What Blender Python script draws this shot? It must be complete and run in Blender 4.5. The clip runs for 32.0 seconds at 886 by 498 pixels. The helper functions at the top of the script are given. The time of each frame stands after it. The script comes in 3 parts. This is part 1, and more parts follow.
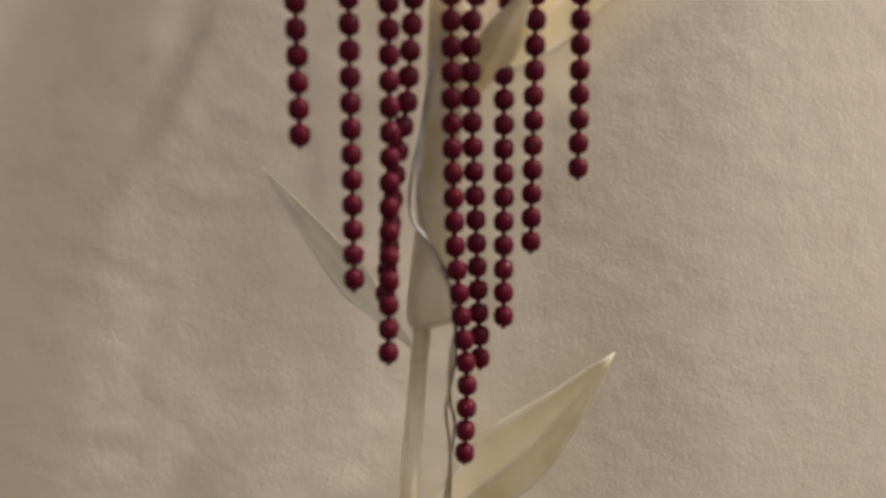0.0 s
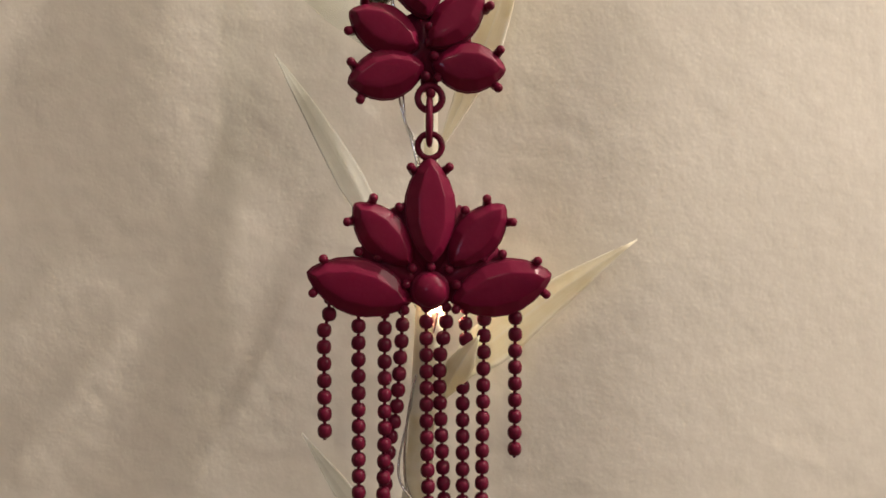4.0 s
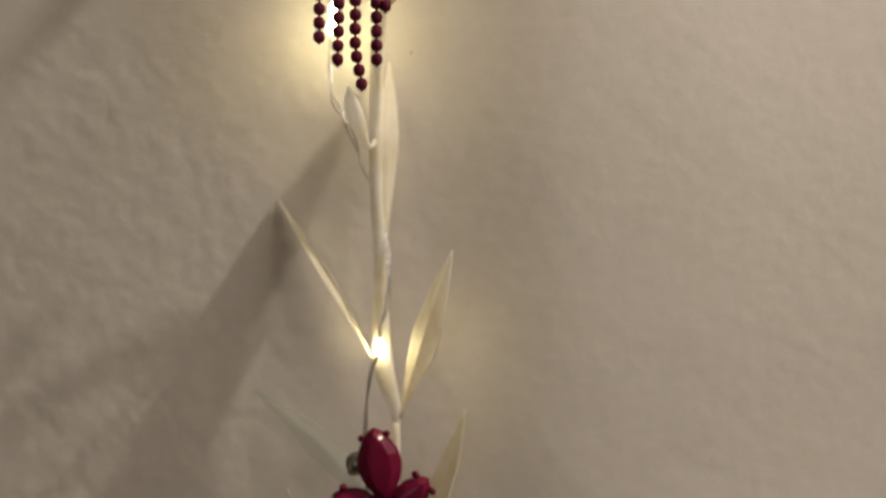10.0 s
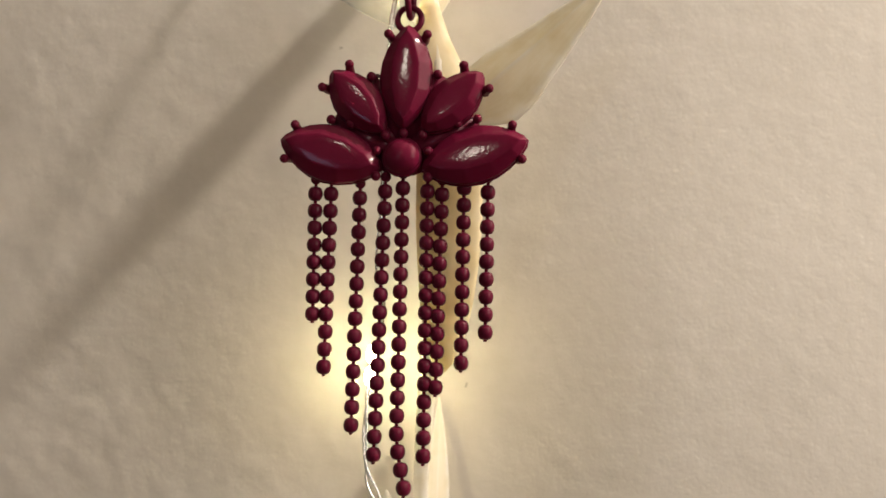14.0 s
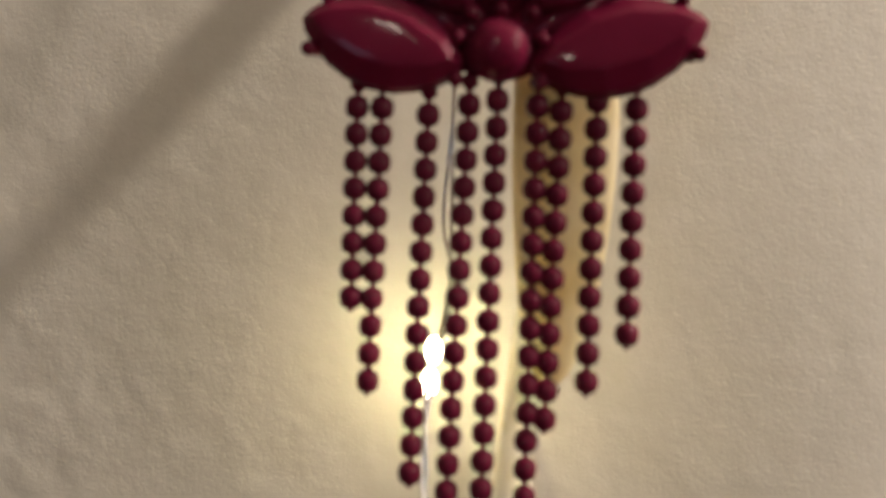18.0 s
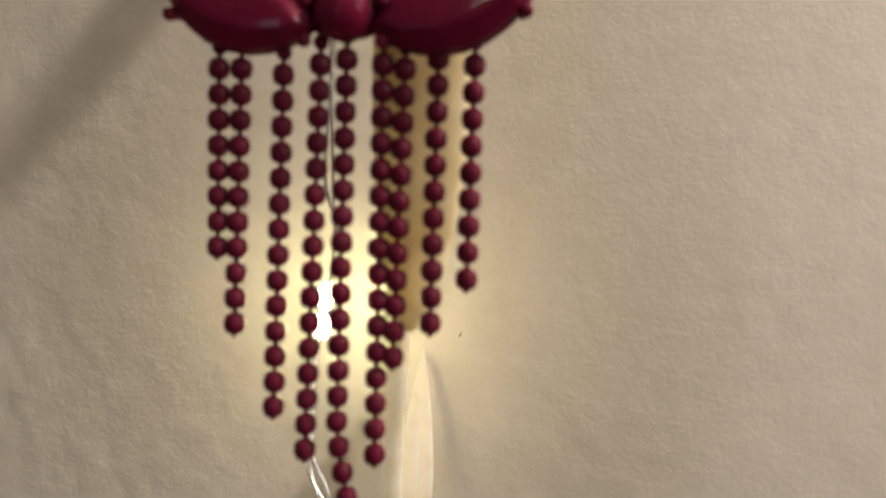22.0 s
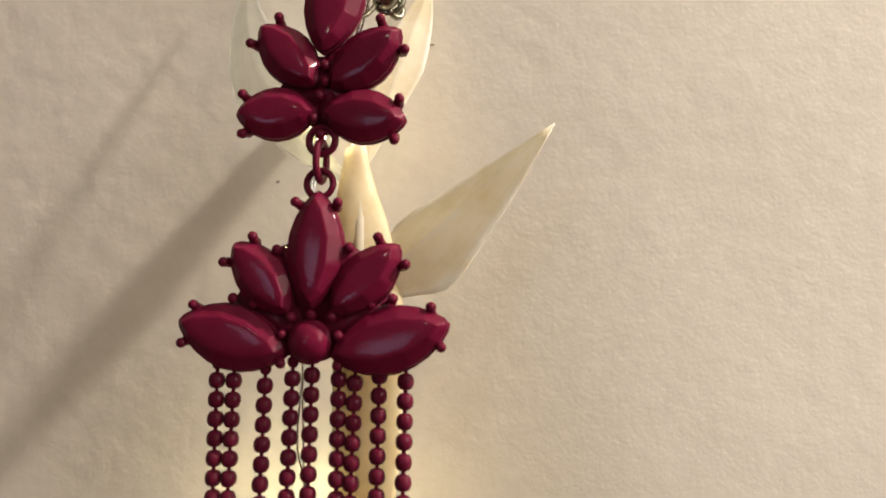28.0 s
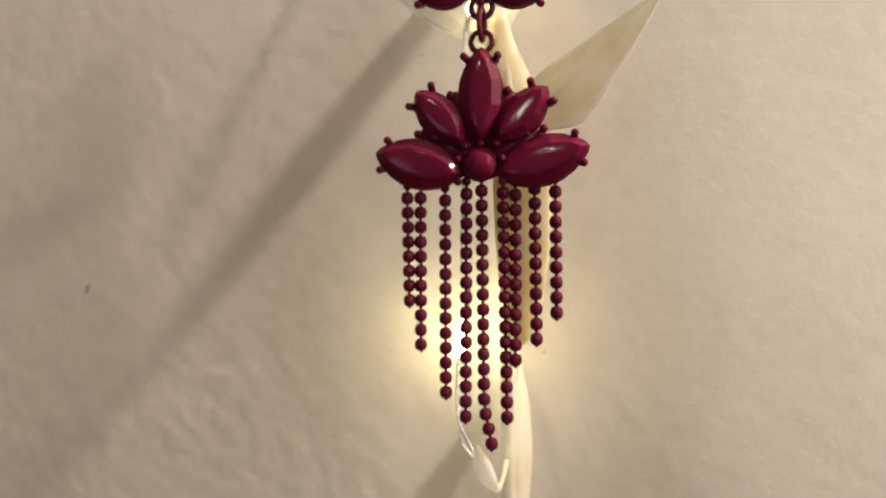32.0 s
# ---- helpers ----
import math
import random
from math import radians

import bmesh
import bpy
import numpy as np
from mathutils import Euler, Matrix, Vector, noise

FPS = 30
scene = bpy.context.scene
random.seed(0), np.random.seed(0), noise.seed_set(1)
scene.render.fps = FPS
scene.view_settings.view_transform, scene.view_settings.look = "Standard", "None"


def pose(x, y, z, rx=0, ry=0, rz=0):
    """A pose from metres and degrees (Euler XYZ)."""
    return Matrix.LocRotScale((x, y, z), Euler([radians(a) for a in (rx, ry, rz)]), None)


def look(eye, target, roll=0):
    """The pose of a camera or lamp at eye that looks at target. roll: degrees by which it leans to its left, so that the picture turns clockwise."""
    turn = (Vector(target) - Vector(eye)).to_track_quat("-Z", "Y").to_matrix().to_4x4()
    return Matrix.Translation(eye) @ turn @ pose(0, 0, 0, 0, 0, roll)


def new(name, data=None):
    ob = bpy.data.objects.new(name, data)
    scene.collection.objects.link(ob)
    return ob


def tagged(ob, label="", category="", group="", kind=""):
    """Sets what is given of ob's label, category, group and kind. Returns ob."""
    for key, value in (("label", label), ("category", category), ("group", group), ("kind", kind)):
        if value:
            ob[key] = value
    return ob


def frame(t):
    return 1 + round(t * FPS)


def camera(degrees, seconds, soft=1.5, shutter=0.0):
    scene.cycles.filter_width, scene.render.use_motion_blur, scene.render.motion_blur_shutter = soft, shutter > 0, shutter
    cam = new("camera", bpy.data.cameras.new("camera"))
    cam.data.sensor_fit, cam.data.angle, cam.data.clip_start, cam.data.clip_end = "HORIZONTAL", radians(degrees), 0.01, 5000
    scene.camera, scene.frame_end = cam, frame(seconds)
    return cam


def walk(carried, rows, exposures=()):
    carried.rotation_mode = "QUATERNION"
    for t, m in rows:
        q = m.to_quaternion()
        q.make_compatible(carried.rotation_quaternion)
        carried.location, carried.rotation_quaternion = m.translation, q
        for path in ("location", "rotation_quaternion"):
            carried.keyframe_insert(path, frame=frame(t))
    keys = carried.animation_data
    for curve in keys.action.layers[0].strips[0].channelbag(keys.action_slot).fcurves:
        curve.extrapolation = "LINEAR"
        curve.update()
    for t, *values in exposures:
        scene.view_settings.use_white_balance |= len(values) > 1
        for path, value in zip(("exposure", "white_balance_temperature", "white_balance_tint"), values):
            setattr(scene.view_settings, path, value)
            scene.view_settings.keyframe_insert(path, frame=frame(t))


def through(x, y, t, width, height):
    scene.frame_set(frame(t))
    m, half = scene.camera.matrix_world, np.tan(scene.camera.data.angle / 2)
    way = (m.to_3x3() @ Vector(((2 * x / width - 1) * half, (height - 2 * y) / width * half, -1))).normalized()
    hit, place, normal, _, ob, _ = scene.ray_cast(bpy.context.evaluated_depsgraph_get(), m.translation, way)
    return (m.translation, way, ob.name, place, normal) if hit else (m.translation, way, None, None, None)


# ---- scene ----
cam = camera(60.3, 32.0, 1.6)
# the lens keeps its focus a little beyond arm's-length macro range, so nearer things go soft
cam.data.dof.use_dof, cam.data.dof.focus_distance, cam.data.dof.aperture_fstop = True, 0.128, 15.0
PATH = [
    (0, (-0.01740, -0.08803, -0.03080), (0.01749, 0.10678, -0.05961), 0.14),
    (0.5, (-0.01858, -0.09139, -0.02668), (0.01365, 0.10450, -0.05097), 0.17),
    (1, (-0.01839, -0.09424, -0.02214), (0.01168, 0.10205, -0.04592), 0.49),
    (1.5, (-0.02144, -0.09840, -0.01947), (0.01019, 0.09802, -0.03996), 1.09),
    (2, (-0.01745, -0.10641, -0.01612), (0.01248, 0.09049, -0.03447), 0.89),
    (2.5, (-0.01303, -0.11637, -0.01269), (0.01434, 0.08118, -0.02767), 0.45),
    (3, (-0.01201, -0.11872, -0.01141), (0.01479, 0.07912, -0.02330), 0.27),
    (3.5, (-0.01077, -0.12375, -0.00209), (0.01268, 0.07466, -0.01131), 0.21),
    (5.5, (-0.01296, -0.14185, 0.02819), (0.00198, 0.05707, 0.01369), 1.70),
    (6, (-0.01151, -0.13943, 0.03503), (0.00329, 0.05959, 0.02202), 1.96),
    (6.5, (-0.00952, -0.13734, 0.04232), (0.00450, 0.06191, 0.03219), 2.23),
    (7, (-0.01192, -0.14083, 0.05686), (0.00331, 0.05840, 0.04830), 1.65),
    (7.5, (-0.01215, -0.14843, 0.07215), (-0.00247, 0.05104, 0.06131), 1.65),
    (8, (-0.01017, -0.15024, 0.08113), (-0.00039, 0.04933, 0.07232), 1.47),
    (8.5, (-0.00234, -0.15687, 0.08760), (0.00456, 0.04280, 0.07836), 1.30),
    (9, (0.00284, -0.16259, 0.09488), (0.00577, 0.03714, 0.08505), 1.07),
    (9.5, (0.01026, -0.17284, 0.10398), (0.00786, 0.02691, 0.09437), 0.71),
    (10, (0.01384, -0.17655, 0.10543), (0.01074, 0.02330, 0.09812), 0.85),
    (10.5, (0.01621, -0.19234, 0.11875), (0.01075, 0.00741, 0.11035), 1.04),
    (11, (0.01543, -0.19240, 0.12460), (0.00931, 0.00751, 0.12378), 1.09),
    (11.5, (0.01576, -0.17868, 0.13146), (0.01045, 0.02101, 0.14130), 0.96),
    (12, (0.00693, -0.16203, 0.14138), (-0.00274, 0.03696, 0.15898), 0.86),
    (12.5, (0.00651, -0.15559, 0.15025), (-0.00562, 0.04302, 0.17047), 1.57),
    (13, (-0.00168, -0.14823, 0.15695), (-0.00663, 0.05128, 0.17001), 1.28),
    (13.5, (0.00941, -0.14389, 0.16279), (-0.01097, 0.05471, 0.17474), 1.59),
    (14, (0.00949, -0.14227, 0.16164), (-0.00675, 0.05624, 0.17976), 1.66),
    (14.5, (0.00940, -0.13304, 0.16299), (-0.01038, 0.06556, 0.17595), 2.33),
    (16.5, (-0.00088, -0.10703, 0.16650), (-0.01510, 0.09232, 0.17404), 2.77),
    (17, (-0.00345, -0.10355, 0.16699), (-0.02039, 0.09562, 0.17352), 2.90),
    (17.5, (-0.00457, -0.10128, 0.16765), (-0.02426, 0.09767, 0.17336), 2.93),
    (18, (-0.00508, -0.09583, 0.16615), (-0.02467, 0.10319, 0.16929), 2.91),
    (18.5, (-0.00854, -0.09069, 0.16621), (-0.02684, 0.10846, 0.16825), 2.91),
    (19, (-0.00988, -0.08942, 0.16566), (-0.02753, 0.10980, 0.16696), 3.04),
    (19.5, (-0.00522, -0.08920, 0.16657), (-0.02341, 0.10997, 0.16587), 2.59),
    (20, (-0.00390, -0.08520, 0.16538), (-0.02525, 0.11366, 0.16449), 2.76),
    (20.5, (-0.00086, -0.08657, 0.16307), (-0.02217, 0.11226, 0.16680), 2.69),
    (21, (0.00711, -0.09364, 0.16621), (-0.01857, 0.10465, 0.16150), 2.42),
    (21.5, (0.01195, -0.09749, 0.16681), (-0.01335, 0.10087, 0.16299), 2.19),
    (22, (0.01601, -0.09892, 0.16665), (-0.01308, 0.09874, 0.15739), 2.32),
    (22.5, (0.01760, -0.09987, 0.16637), (-0.01326, 0.09742, 0.15515), 2.32),
    (23, (0.01579, -0.10122, 0.16487), (-0.01614, 0.09605, 0.15697), 2.36),
    (23.5, (0.02027, -0.10304, 0.16564), (-0.01268, 0.09406, 0.15760), 1.94),
    (24, (0.02020, -0.10781, 0.16578), (-0.01460, 0.08898, 0.15804), 1.66),
    (24.5, (0.02153, -0.11296, 0.16779), (-0.01283, 0.08394, 0.16078), 1.55),
    (25, (0.02632, -0.11408, 0.17158), (-0.00991, 0.08258, 0.16839), 1.02),
    (25.5, (0.02516, -0.11823, 0.17773), (-0.00970, 0.07868, 0.17421), 0.83),
    (27.5, (0.02344, -0.12266, 0.18318), (-0.00485, 0.07430, 0.20343), 1.68),
    (28, (0.02731, -0.12822, 0.18975), (-0.00027, 0.06857, 0.21239), 1.38),
    (28.5, (0.02843, -0.13847, 0.19549), (0.00019, 0.05829, 0.21757), 0.57),
    (29, (0.02620, -0.14499, 0.19794), (-0.00565, 0.05106, 0.22132), 0.76),
    (29.5, (0.02446, -0.15464, 0.19624), (-0.00759, 0.04082, 0.22398), 0.18),
    (30, (0.02703, -0.16634, 0.19056), (-0.00951, 0.02798, 0.22064), -1.86),
    (30.5, (0.02268, -0.17404, 0.17696), (-0.01527, 0.02098, 0.19993), -4.29),
    (31, (0.01587, -0.17902, 0.16882), (-0.01335, 0.01795, 0.18749), -4.14),
    (31.5, (0.01428, -0.17582, 0.16620), (-0.01616, 0.02116, 0.18280), -2.26),
    (32, (0.01286, -0.16423, 0.16981), (-0.02494, 0.03214, 0.17269), -0.26),
]
# exposure along the clip: seconds, stops
EXPOSE = [(0, 0.2), (1, 0.36), (2, 0.61), (3, 0.55), (6, 0.21), (7, 0.08), (8, -0.68), (9, -0.52), (10, -0.6), (11, -0.6), (12, -0.7), (13, -0.63), (14, -0.12),
          (17, -0.3), (18, -0.33), (19, -0.08), (20, -0.16), (21, -0.09), (22, -0.36), (23, -0.26), (24, -0.25), (25, -0.25), (28, 0.02), (29, 0.0), (30, 0.05), (31, 0.06), (32, -0.05)]
walk(cam, [(t, look(eye, target, roll)) for t, eye, target, roll in PATH], EXPOSE)

MM = 0.001
WALL_Y = 0.0185
E2 = Vector((-8.0, -17.0, 194.4)) * MM

# ---- world and lights ----
world = bpy.data.worlds.new("world")
scene.world = world
world.use_nodes = True
world.node_tree.nodes["Background"].inputs[0].default_value = (1.0, 0.86, 0.70, 1)
world.node_tree.nodes["Background"].inputs[1].default_value = 0.02


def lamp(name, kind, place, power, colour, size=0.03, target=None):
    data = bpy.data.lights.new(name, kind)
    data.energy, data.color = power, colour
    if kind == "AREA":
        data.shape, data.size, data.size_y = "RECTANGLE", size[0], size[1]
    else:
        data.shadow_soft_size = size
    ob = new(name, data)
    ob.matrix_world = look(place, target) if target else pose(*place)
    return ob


# the warm lamp of the room, above and beside the plant and close to its wall
lamp("room_lamp", "POINT", (0.44, -0.076, 0.60), 23.5, (1.0, 0.865, 0.735), 0.014)
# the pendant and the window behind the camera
lamp("pendant_light", "AREA", (-0.2, -1.5, 0.70), 1.1, (1.0, 0.89, 0.76), (0.06, 0.06), (0.0, 0.0, 0.1))
# added warm fill that brightens the right side; no lampshade is there
lamp("right_fill_light", "AREA", (0.62, -0.40, 0.42), 2.7, (1.0, 0.86, 0.74), (0.40, 0.46), (0.0, 0.0, 0.08))
lamp("window_light", "AREA", (-0.85, -2.9, 0.28), 2.3, (0.54, 0.68, 1.0), (0.36, 0.48), (0, 0, 0.1))


# ---- materials ----
class Nodes:
    def __init__(self, name):
        self.mat = bpy.data.materials.new(name)
        self.mat.use_nodes = True
        self.tree = self.mat.node_tree
        self.bsdf = self.tree.nodes["Principled BSDF"]
        self.out = self.tree.nodes["Material Output"]

    def add(self, kind, **values):
        node = self.tree.nodes.new(kind)
        for key, value in values.items():
            node.inputs[key.replace("_", " ")].default_value = value
        return node

    def link(self, a, b):
        self.tree.links.new(a, b)

    def noise(self, scale, detail=3.0, stretch=None, rough=0.55):
        coords = self.tree.nodes.new("ShaderNodeTexCoord")
        node = self.add("ShaderNodeTexNoise", Scale=scale, Detail=detail, Roughness=rough)
        if stretch:
            mapping = self.add("ShaderNodeMapping", Scale=stretch)
            self.link(coords.outputs["Object"], mapping.inputs[0])
            self.link(mapping.outputs[0], node.inputs["Vector"])
        else:
            self.link(coords.outputs["Object"], node.inputs["Vector"])
        return node

    def ramp(self, source, stops):
        node = self.tree.nodes.new("ShaderNodeValToRGB")
        while len(node.color_ramp.elements) < len(stops):
            node.color_ramp.elements.new(0.5)
        for element, (at, colour) in zip(node.color_ramp.elements, stops):
            element.position, element.color = at, (*colour, 1)
        self.link(source, node.inputs[0])
        return node

    def mix(self, a, b, factor, mode="MULTIPLY"):
        node = self.tree.nodes.new("ShaderNodeMixRGB")
        node.blend_type = mode
        node.inputs[0].default_value = factor
        self.link(a, node.inputs[1])
        self.link(b, node.inputs[2])
        return node

    def bump(self, height, distance, strength=1.0, under=None):
        node = self.add("ShaderNodeBump", Strength=strength, Distance=distance)
        self.link(height, node.inputs["Height"])
        if under:
            self.link(under.outputs[0], node.inputs["Normal"])
        return node

    def set(self, **values):
        for key, value in values.items():
            self.bsdf.inputs[key.replace("_", " ")].default_value = value
        return self


def plaster():
    m = Nodes("wall_paint")
    broad = m.noise(14, 4)
    fine = m.noise(240, 4)
    tone = m.ramp(broad.outputs[0], [(0.3, (0.71, 0.68, 0.62)), (0.7, (0.77, 0.74, 0.68))])
    grain = m.ramp(fine.outputs[0], [(0.25, (0.93, 0.93, 0.92)), (0.75, (1, 1, 1))])
    colour = m.mix(tone.outputs[0], grain.outputs[0], 1.0)
    m.link(colour.outputs[0], m.bsdf.inputs["Base Color"])
    m.set(Roughness=0.72)
    small = m.noise(1500, 3)
    low = m.bump(fine.outputs[0], 0.0004, 0.28)
    stipple = m.noise(470, 3, (1.0, 1.0, 0.7), 0.6)
    mid = m.bump(stipple.outputs[0], 0.00007, 0.55, low)
    top = m.bump(small.outputs[0], 0.0001, 0.3, mid)
    m.link(top.outputs[0], m.bsdf.inputs["Normal"])
    return m.mat


def lacquer(name, dark, light, rough):
    m = Nodes(name)
    broad = m.noise(260, 2)
    tone = m.ramp(broad.outputs[0], [(0.3, dark), (0.7, light)])
    m.link(tone.outputs[0], m.bsdf.inputs["Base Color"])
    dust = m.noise(2600, 3)
    sheen = m.ramp(dust.outputs[0], [(0.35, (rough * 0.97,) * 3), (0.7, (rough * 1.04,) * 3)])
    m.link(sheen.outputs[0], m.bsdf.inputs["Roughness"])
    m.set(Coat_Weight=0.24, Coat_Roughness=0.08, Specular_IOR_Level=0.05)
    orange = m.noise(1500, 1)
    bump = m.bump(orange.outputs[0], 0.00006, 0.45)
    m.link(bump.outputs[0], m.bsdf.inputs["Normal"])
    # small pimples in the clear coat
    pebble = m.add("ShaderNodeTexVoronoi", Scale=2100.0)
    pebble.feature = "SMOOTH_F1"
    m.link(dust.inputs["Vector"].links[0].from_socket, pebble.inputs["Vector"])
    pimple = m.tree.nodes.new("ShaderNodeMath")
    pimple.operation = "POWER"
    pimple.inputs[1].default_value = 2.0
    m.link(pebble.outputs["Distance"], pimple.inputs[0])
    coat = m.bump(pimple.outputs[0], 0.000010, 1.0)
    m.link(coat.outputs[0], m.bsdf.inputs["Coat Normal"])
    return m.mat


def leaf_paper(name, dark, light, through, clear=0.0, ribbed=True, warm=1.0):
    """Thin ivory leaf: dull, fibrous, lets light through; clear is the share that is see-through."""
    m = Nodes(name)
    fibre = m.noise(90, 3, (2.0, 2.0, 1.0))
    blotch = m.noise(160, 3)
    tone = m.ramp(fibre.outputs[0], [(0.3, dark), (0.65, light)])
    spots = m.ramp(blotch.outputs[0], [(0.3, (0.90, 0.90 - 0.04 * warm, 0.90 - 0.16 * warm)), (0.55, (1, 1, 1))])
    colour = m.mix(tone.outputs[0], spots.outputs[0], 1.0)
    m.set(Roughness=0.45, Specular_IOR_Level=0.4)
    bump = m.bump(blotch.outputs[0], 0.0003, 0.25)
    if ribbed:
        # fine ribs along the blade, a paler midrib and pale margins
        across = m.tree.nodes.new("ShaderNodeUVMap")
        across.uv_map = "blade"
        split = m.tree.nodes.new("ShaderNodeSeparateXYZ")
        m.link(across.outputs[0], split.inputs[0])
        lines = m.add("ShaderNodeTexNoise", Scale=1.0, Detail=2.0)
        stretch = m.add("ShaderNodeMapping", Scale=(26.0, 2.2, 1.0))
        m.link(across.outputs[0], stretch.inputs[0])
        m.link(stretch.outputs[0], lines.inputs["Vector"])
        streak = m.ramp(lines.outputs[0], [(0.35, (0.975, 0.97, 0.95)), (0.6, (1, 1, 1))])
        colour = m.mix(colour.outputs[0], streak.outputs[0], 1.0)
        body = (0.96, 0.96 - 0.045 * warm, 0.96 - 0.17 * warm)
        margin = m.ramp(split.outputs[0], [(0.0, (1, 1, 1)), (0.06, (1, 1, 1)), (0.14, body), (0.46, body), (0.5, (1, 1, 1)), (0.54, body), (0.86, body), (0.94, (1, 1, 1)), (1.0, (1, 1, 1))])
        worn = m.mix(colour.outputs[0], margin.outputs[0], 1.0)
        m.link(blotch.outputs[0], worn.inputs[0])
        colour = worn
        bump = m.bump(lines.outputs[0], 0.00015, 0.4, bump)
    m.link(colour.outputs[0], m.bsdf.inputs["Base Color"])
    m.link(bump.outputs[0], m.bsdf.inputs["Normal"])
    glow = m.add("ShaderNodeBsdfTranslucent")
    m.link(colour.outputs[0], glow.inputs["Color"])
    both = m.tree.nodes.new("ShaderNodeMixShader")
    both.inputs[0].default_value = through
    m.link(m.bsdf.outputs[0], both.inputs[1])
    m.link(glow.outputs[0], both.inputs[2])
    film = m.tree.nodes.new("ShaderNodeBsdfTransparent")
    film.inputs[0].default_value = (0.95, 0.97, 0.95, 1)
    last = m.tree.nodes.new("ShaderNodeMixShader")
    last.inputs[0].default_value = clear
    m.link(both.outputs[0], last.inputs[1])
    m.link(film.outputs[0], last.inputs[2])
    m.link(last.outputs[0], m.out.inputs["Surface"])
    return m.mat


def metal(name, colour, rough):
    m = Nodes(name)
    scratch = m.noise(900, 3)
    tone = m.ramp(scratch.outputs[0], [(0.3, tuple(c * 0.75 for c in colour)), (0.7, colour)])
    m.link(tone.outputs[0], m.bsdf.inputs["Base Color"])
    sheen = m.ramp(scratch.outputs[0], [(0.3, (rough * 1.6,) * 3), (0.7, (rough,) * 3)])
    m.link(sheen.outputs[0], m.bsdf.inputs["Roughness"])
    m.set(Metallic=1.0)
    return m.mat


def bulb_glow(strength):
    m = Nodes("bulb_resin")
    m.set(Base_Color=(0.9, 0.8, 0.5, 1), Roughness=0.2, Emission_Color=(1.0, 0.82, 0.42, 1), Emission_Strength=strength)
    return m.mat


def room_paint(name, colour):
    m = Nodes(name)
    broad = m.noise(3, 4)
    tone = m.ramp(broad.outputs[0], [(0.3, tuple(c * 0.92 for c in colour)), (0.7, colour)])
    m.link(tone.outputs[0], m.bsdf.inputs["Base Color"])
    m.set(Roughness=0.8)
    return m.mat


M_WALL = plaster()
M_GEM = lacquer("gem_lacquer", (0.126, 0.005, 0.027), (0.139, 0.007, 0.032), 0.42)
M_METAL = lacquer("mount_lacquer", (0.108, 0.006, 0.024), (0.124, 0.008, 0.029), 0.36)
M_BEAD = lacquer("bead_lacquer", (0.092, 0.006, 0.022), (0.105, 0.008, 0.026), 0.36)
# yellow glow of the drops through the upper sheath, put into its colour
M_SHEATH = leaf_paper("glow_tinted_sheath", (0.80, 0.71, 0.48), (0.89, 0.82, 0.62), 0.5, ribbed=False)
M_LEAF = leaf_paper("ivory_leaf", (0.90, 0.88, 0.80), (0.96, 0.955, 0.91), 0.58, 0.05)
M_FILM = leaf_paper("frosted_leaf", (0.74, 0.75, 0.72), (0.86, 0.87, 0.85), 0.4, 0.88, warm=0.2)
M_VEIL = leaf_paper("veiled_leaf", (0.80, 0.81, 0.78), (0.91, 0.92, 0.91), 0.5, 0.62, warm=0.2)
M_STEM = leaf_paper("ivory_stem", (0.90, 0.88, 0.80), (0.95, 0.94, 0.89), 0.55, ribbed=False)
M_SILVER = metal("silver_wire", (0.92, 0.94, 0.95), 0.15)
M_STEEL = metal("steel_clutch", (0.33, 0.32, 0.25), 0.2)
M_BULB = bulb_glow(135.0)
M_SPECK = room_paint("speck", (0.08, 0.06, 0.05))
M_ROOM = room_paint("room_paint", (0.72, 0.66, 0.56))
M_FLOOR = room_paint("floor_paint", (0.30, 0.20, 0.12))


# ---- mesh helpers ----
def mesh_of(name, bm, material, smooth=True):
    me = bpy.data.meshes.new(name)
    bmesh.ops.recalc_face_normals(bm, faces=bm.faces)
    bm.to_mesh(me)
    bm.free()
    me.materials.append(material)
    if smooth:
        me.polygons.foreach_set("use_smooth", [True] * len(me.polygons))
    return me


def part(name, data, material, parent, label="", smooth=True, at=None):
    """Links a bmesh or a finished mesh as one part under parent."""
    me = mesh_of(name, data, material, smooth) if isinstance(data, bmesh.types.BMesh) else data
    ob = new(name, me)
    ob.parent = parent
    if at is not None:
        ob.matrix_local = at
    return tagged(ob, label=label) if label else ob


def empty(name, place):
    ob = new(name)
    ob.empty_display_size = 0.005
    ob.location = place
    return ob


def box(bm, x0, x1, y0, y1, z0, z1):
    made = bmesh.ops.create_cube(bm, size=1)["verts"]
    for v in made:
        v.co = Vector(((x0 + x1) / 2 + v.co.x * (x1 - x0), (y0 + y1) / 2 + v.co.y * (y1 - y0), (z0 + z1) / 2 + v.co.z * (z1 - z0)))
    return made


def spline(points, steps):
    """Catmull-Rom through rows of numbers: steps samples a span."""
    p = [np.array(q, float) for q in points]
    p = [2 * p[0] - p[1], *p, 2 * p[-1] - p[-2]]
    out = []
    for i in range(1, len(p) - 2):
        for k in range(steps):
            u = k / steps
            a, b, c, d = p[i - 1 : i + 3]
            out.append(0.5 * (2 * b + (c - a) * u + (2 * a - 5 * b + 4 * c - d) * u * u + (3 * b - a - 3 * c + d) * u**3))
    out.append(p[-2])
    return out


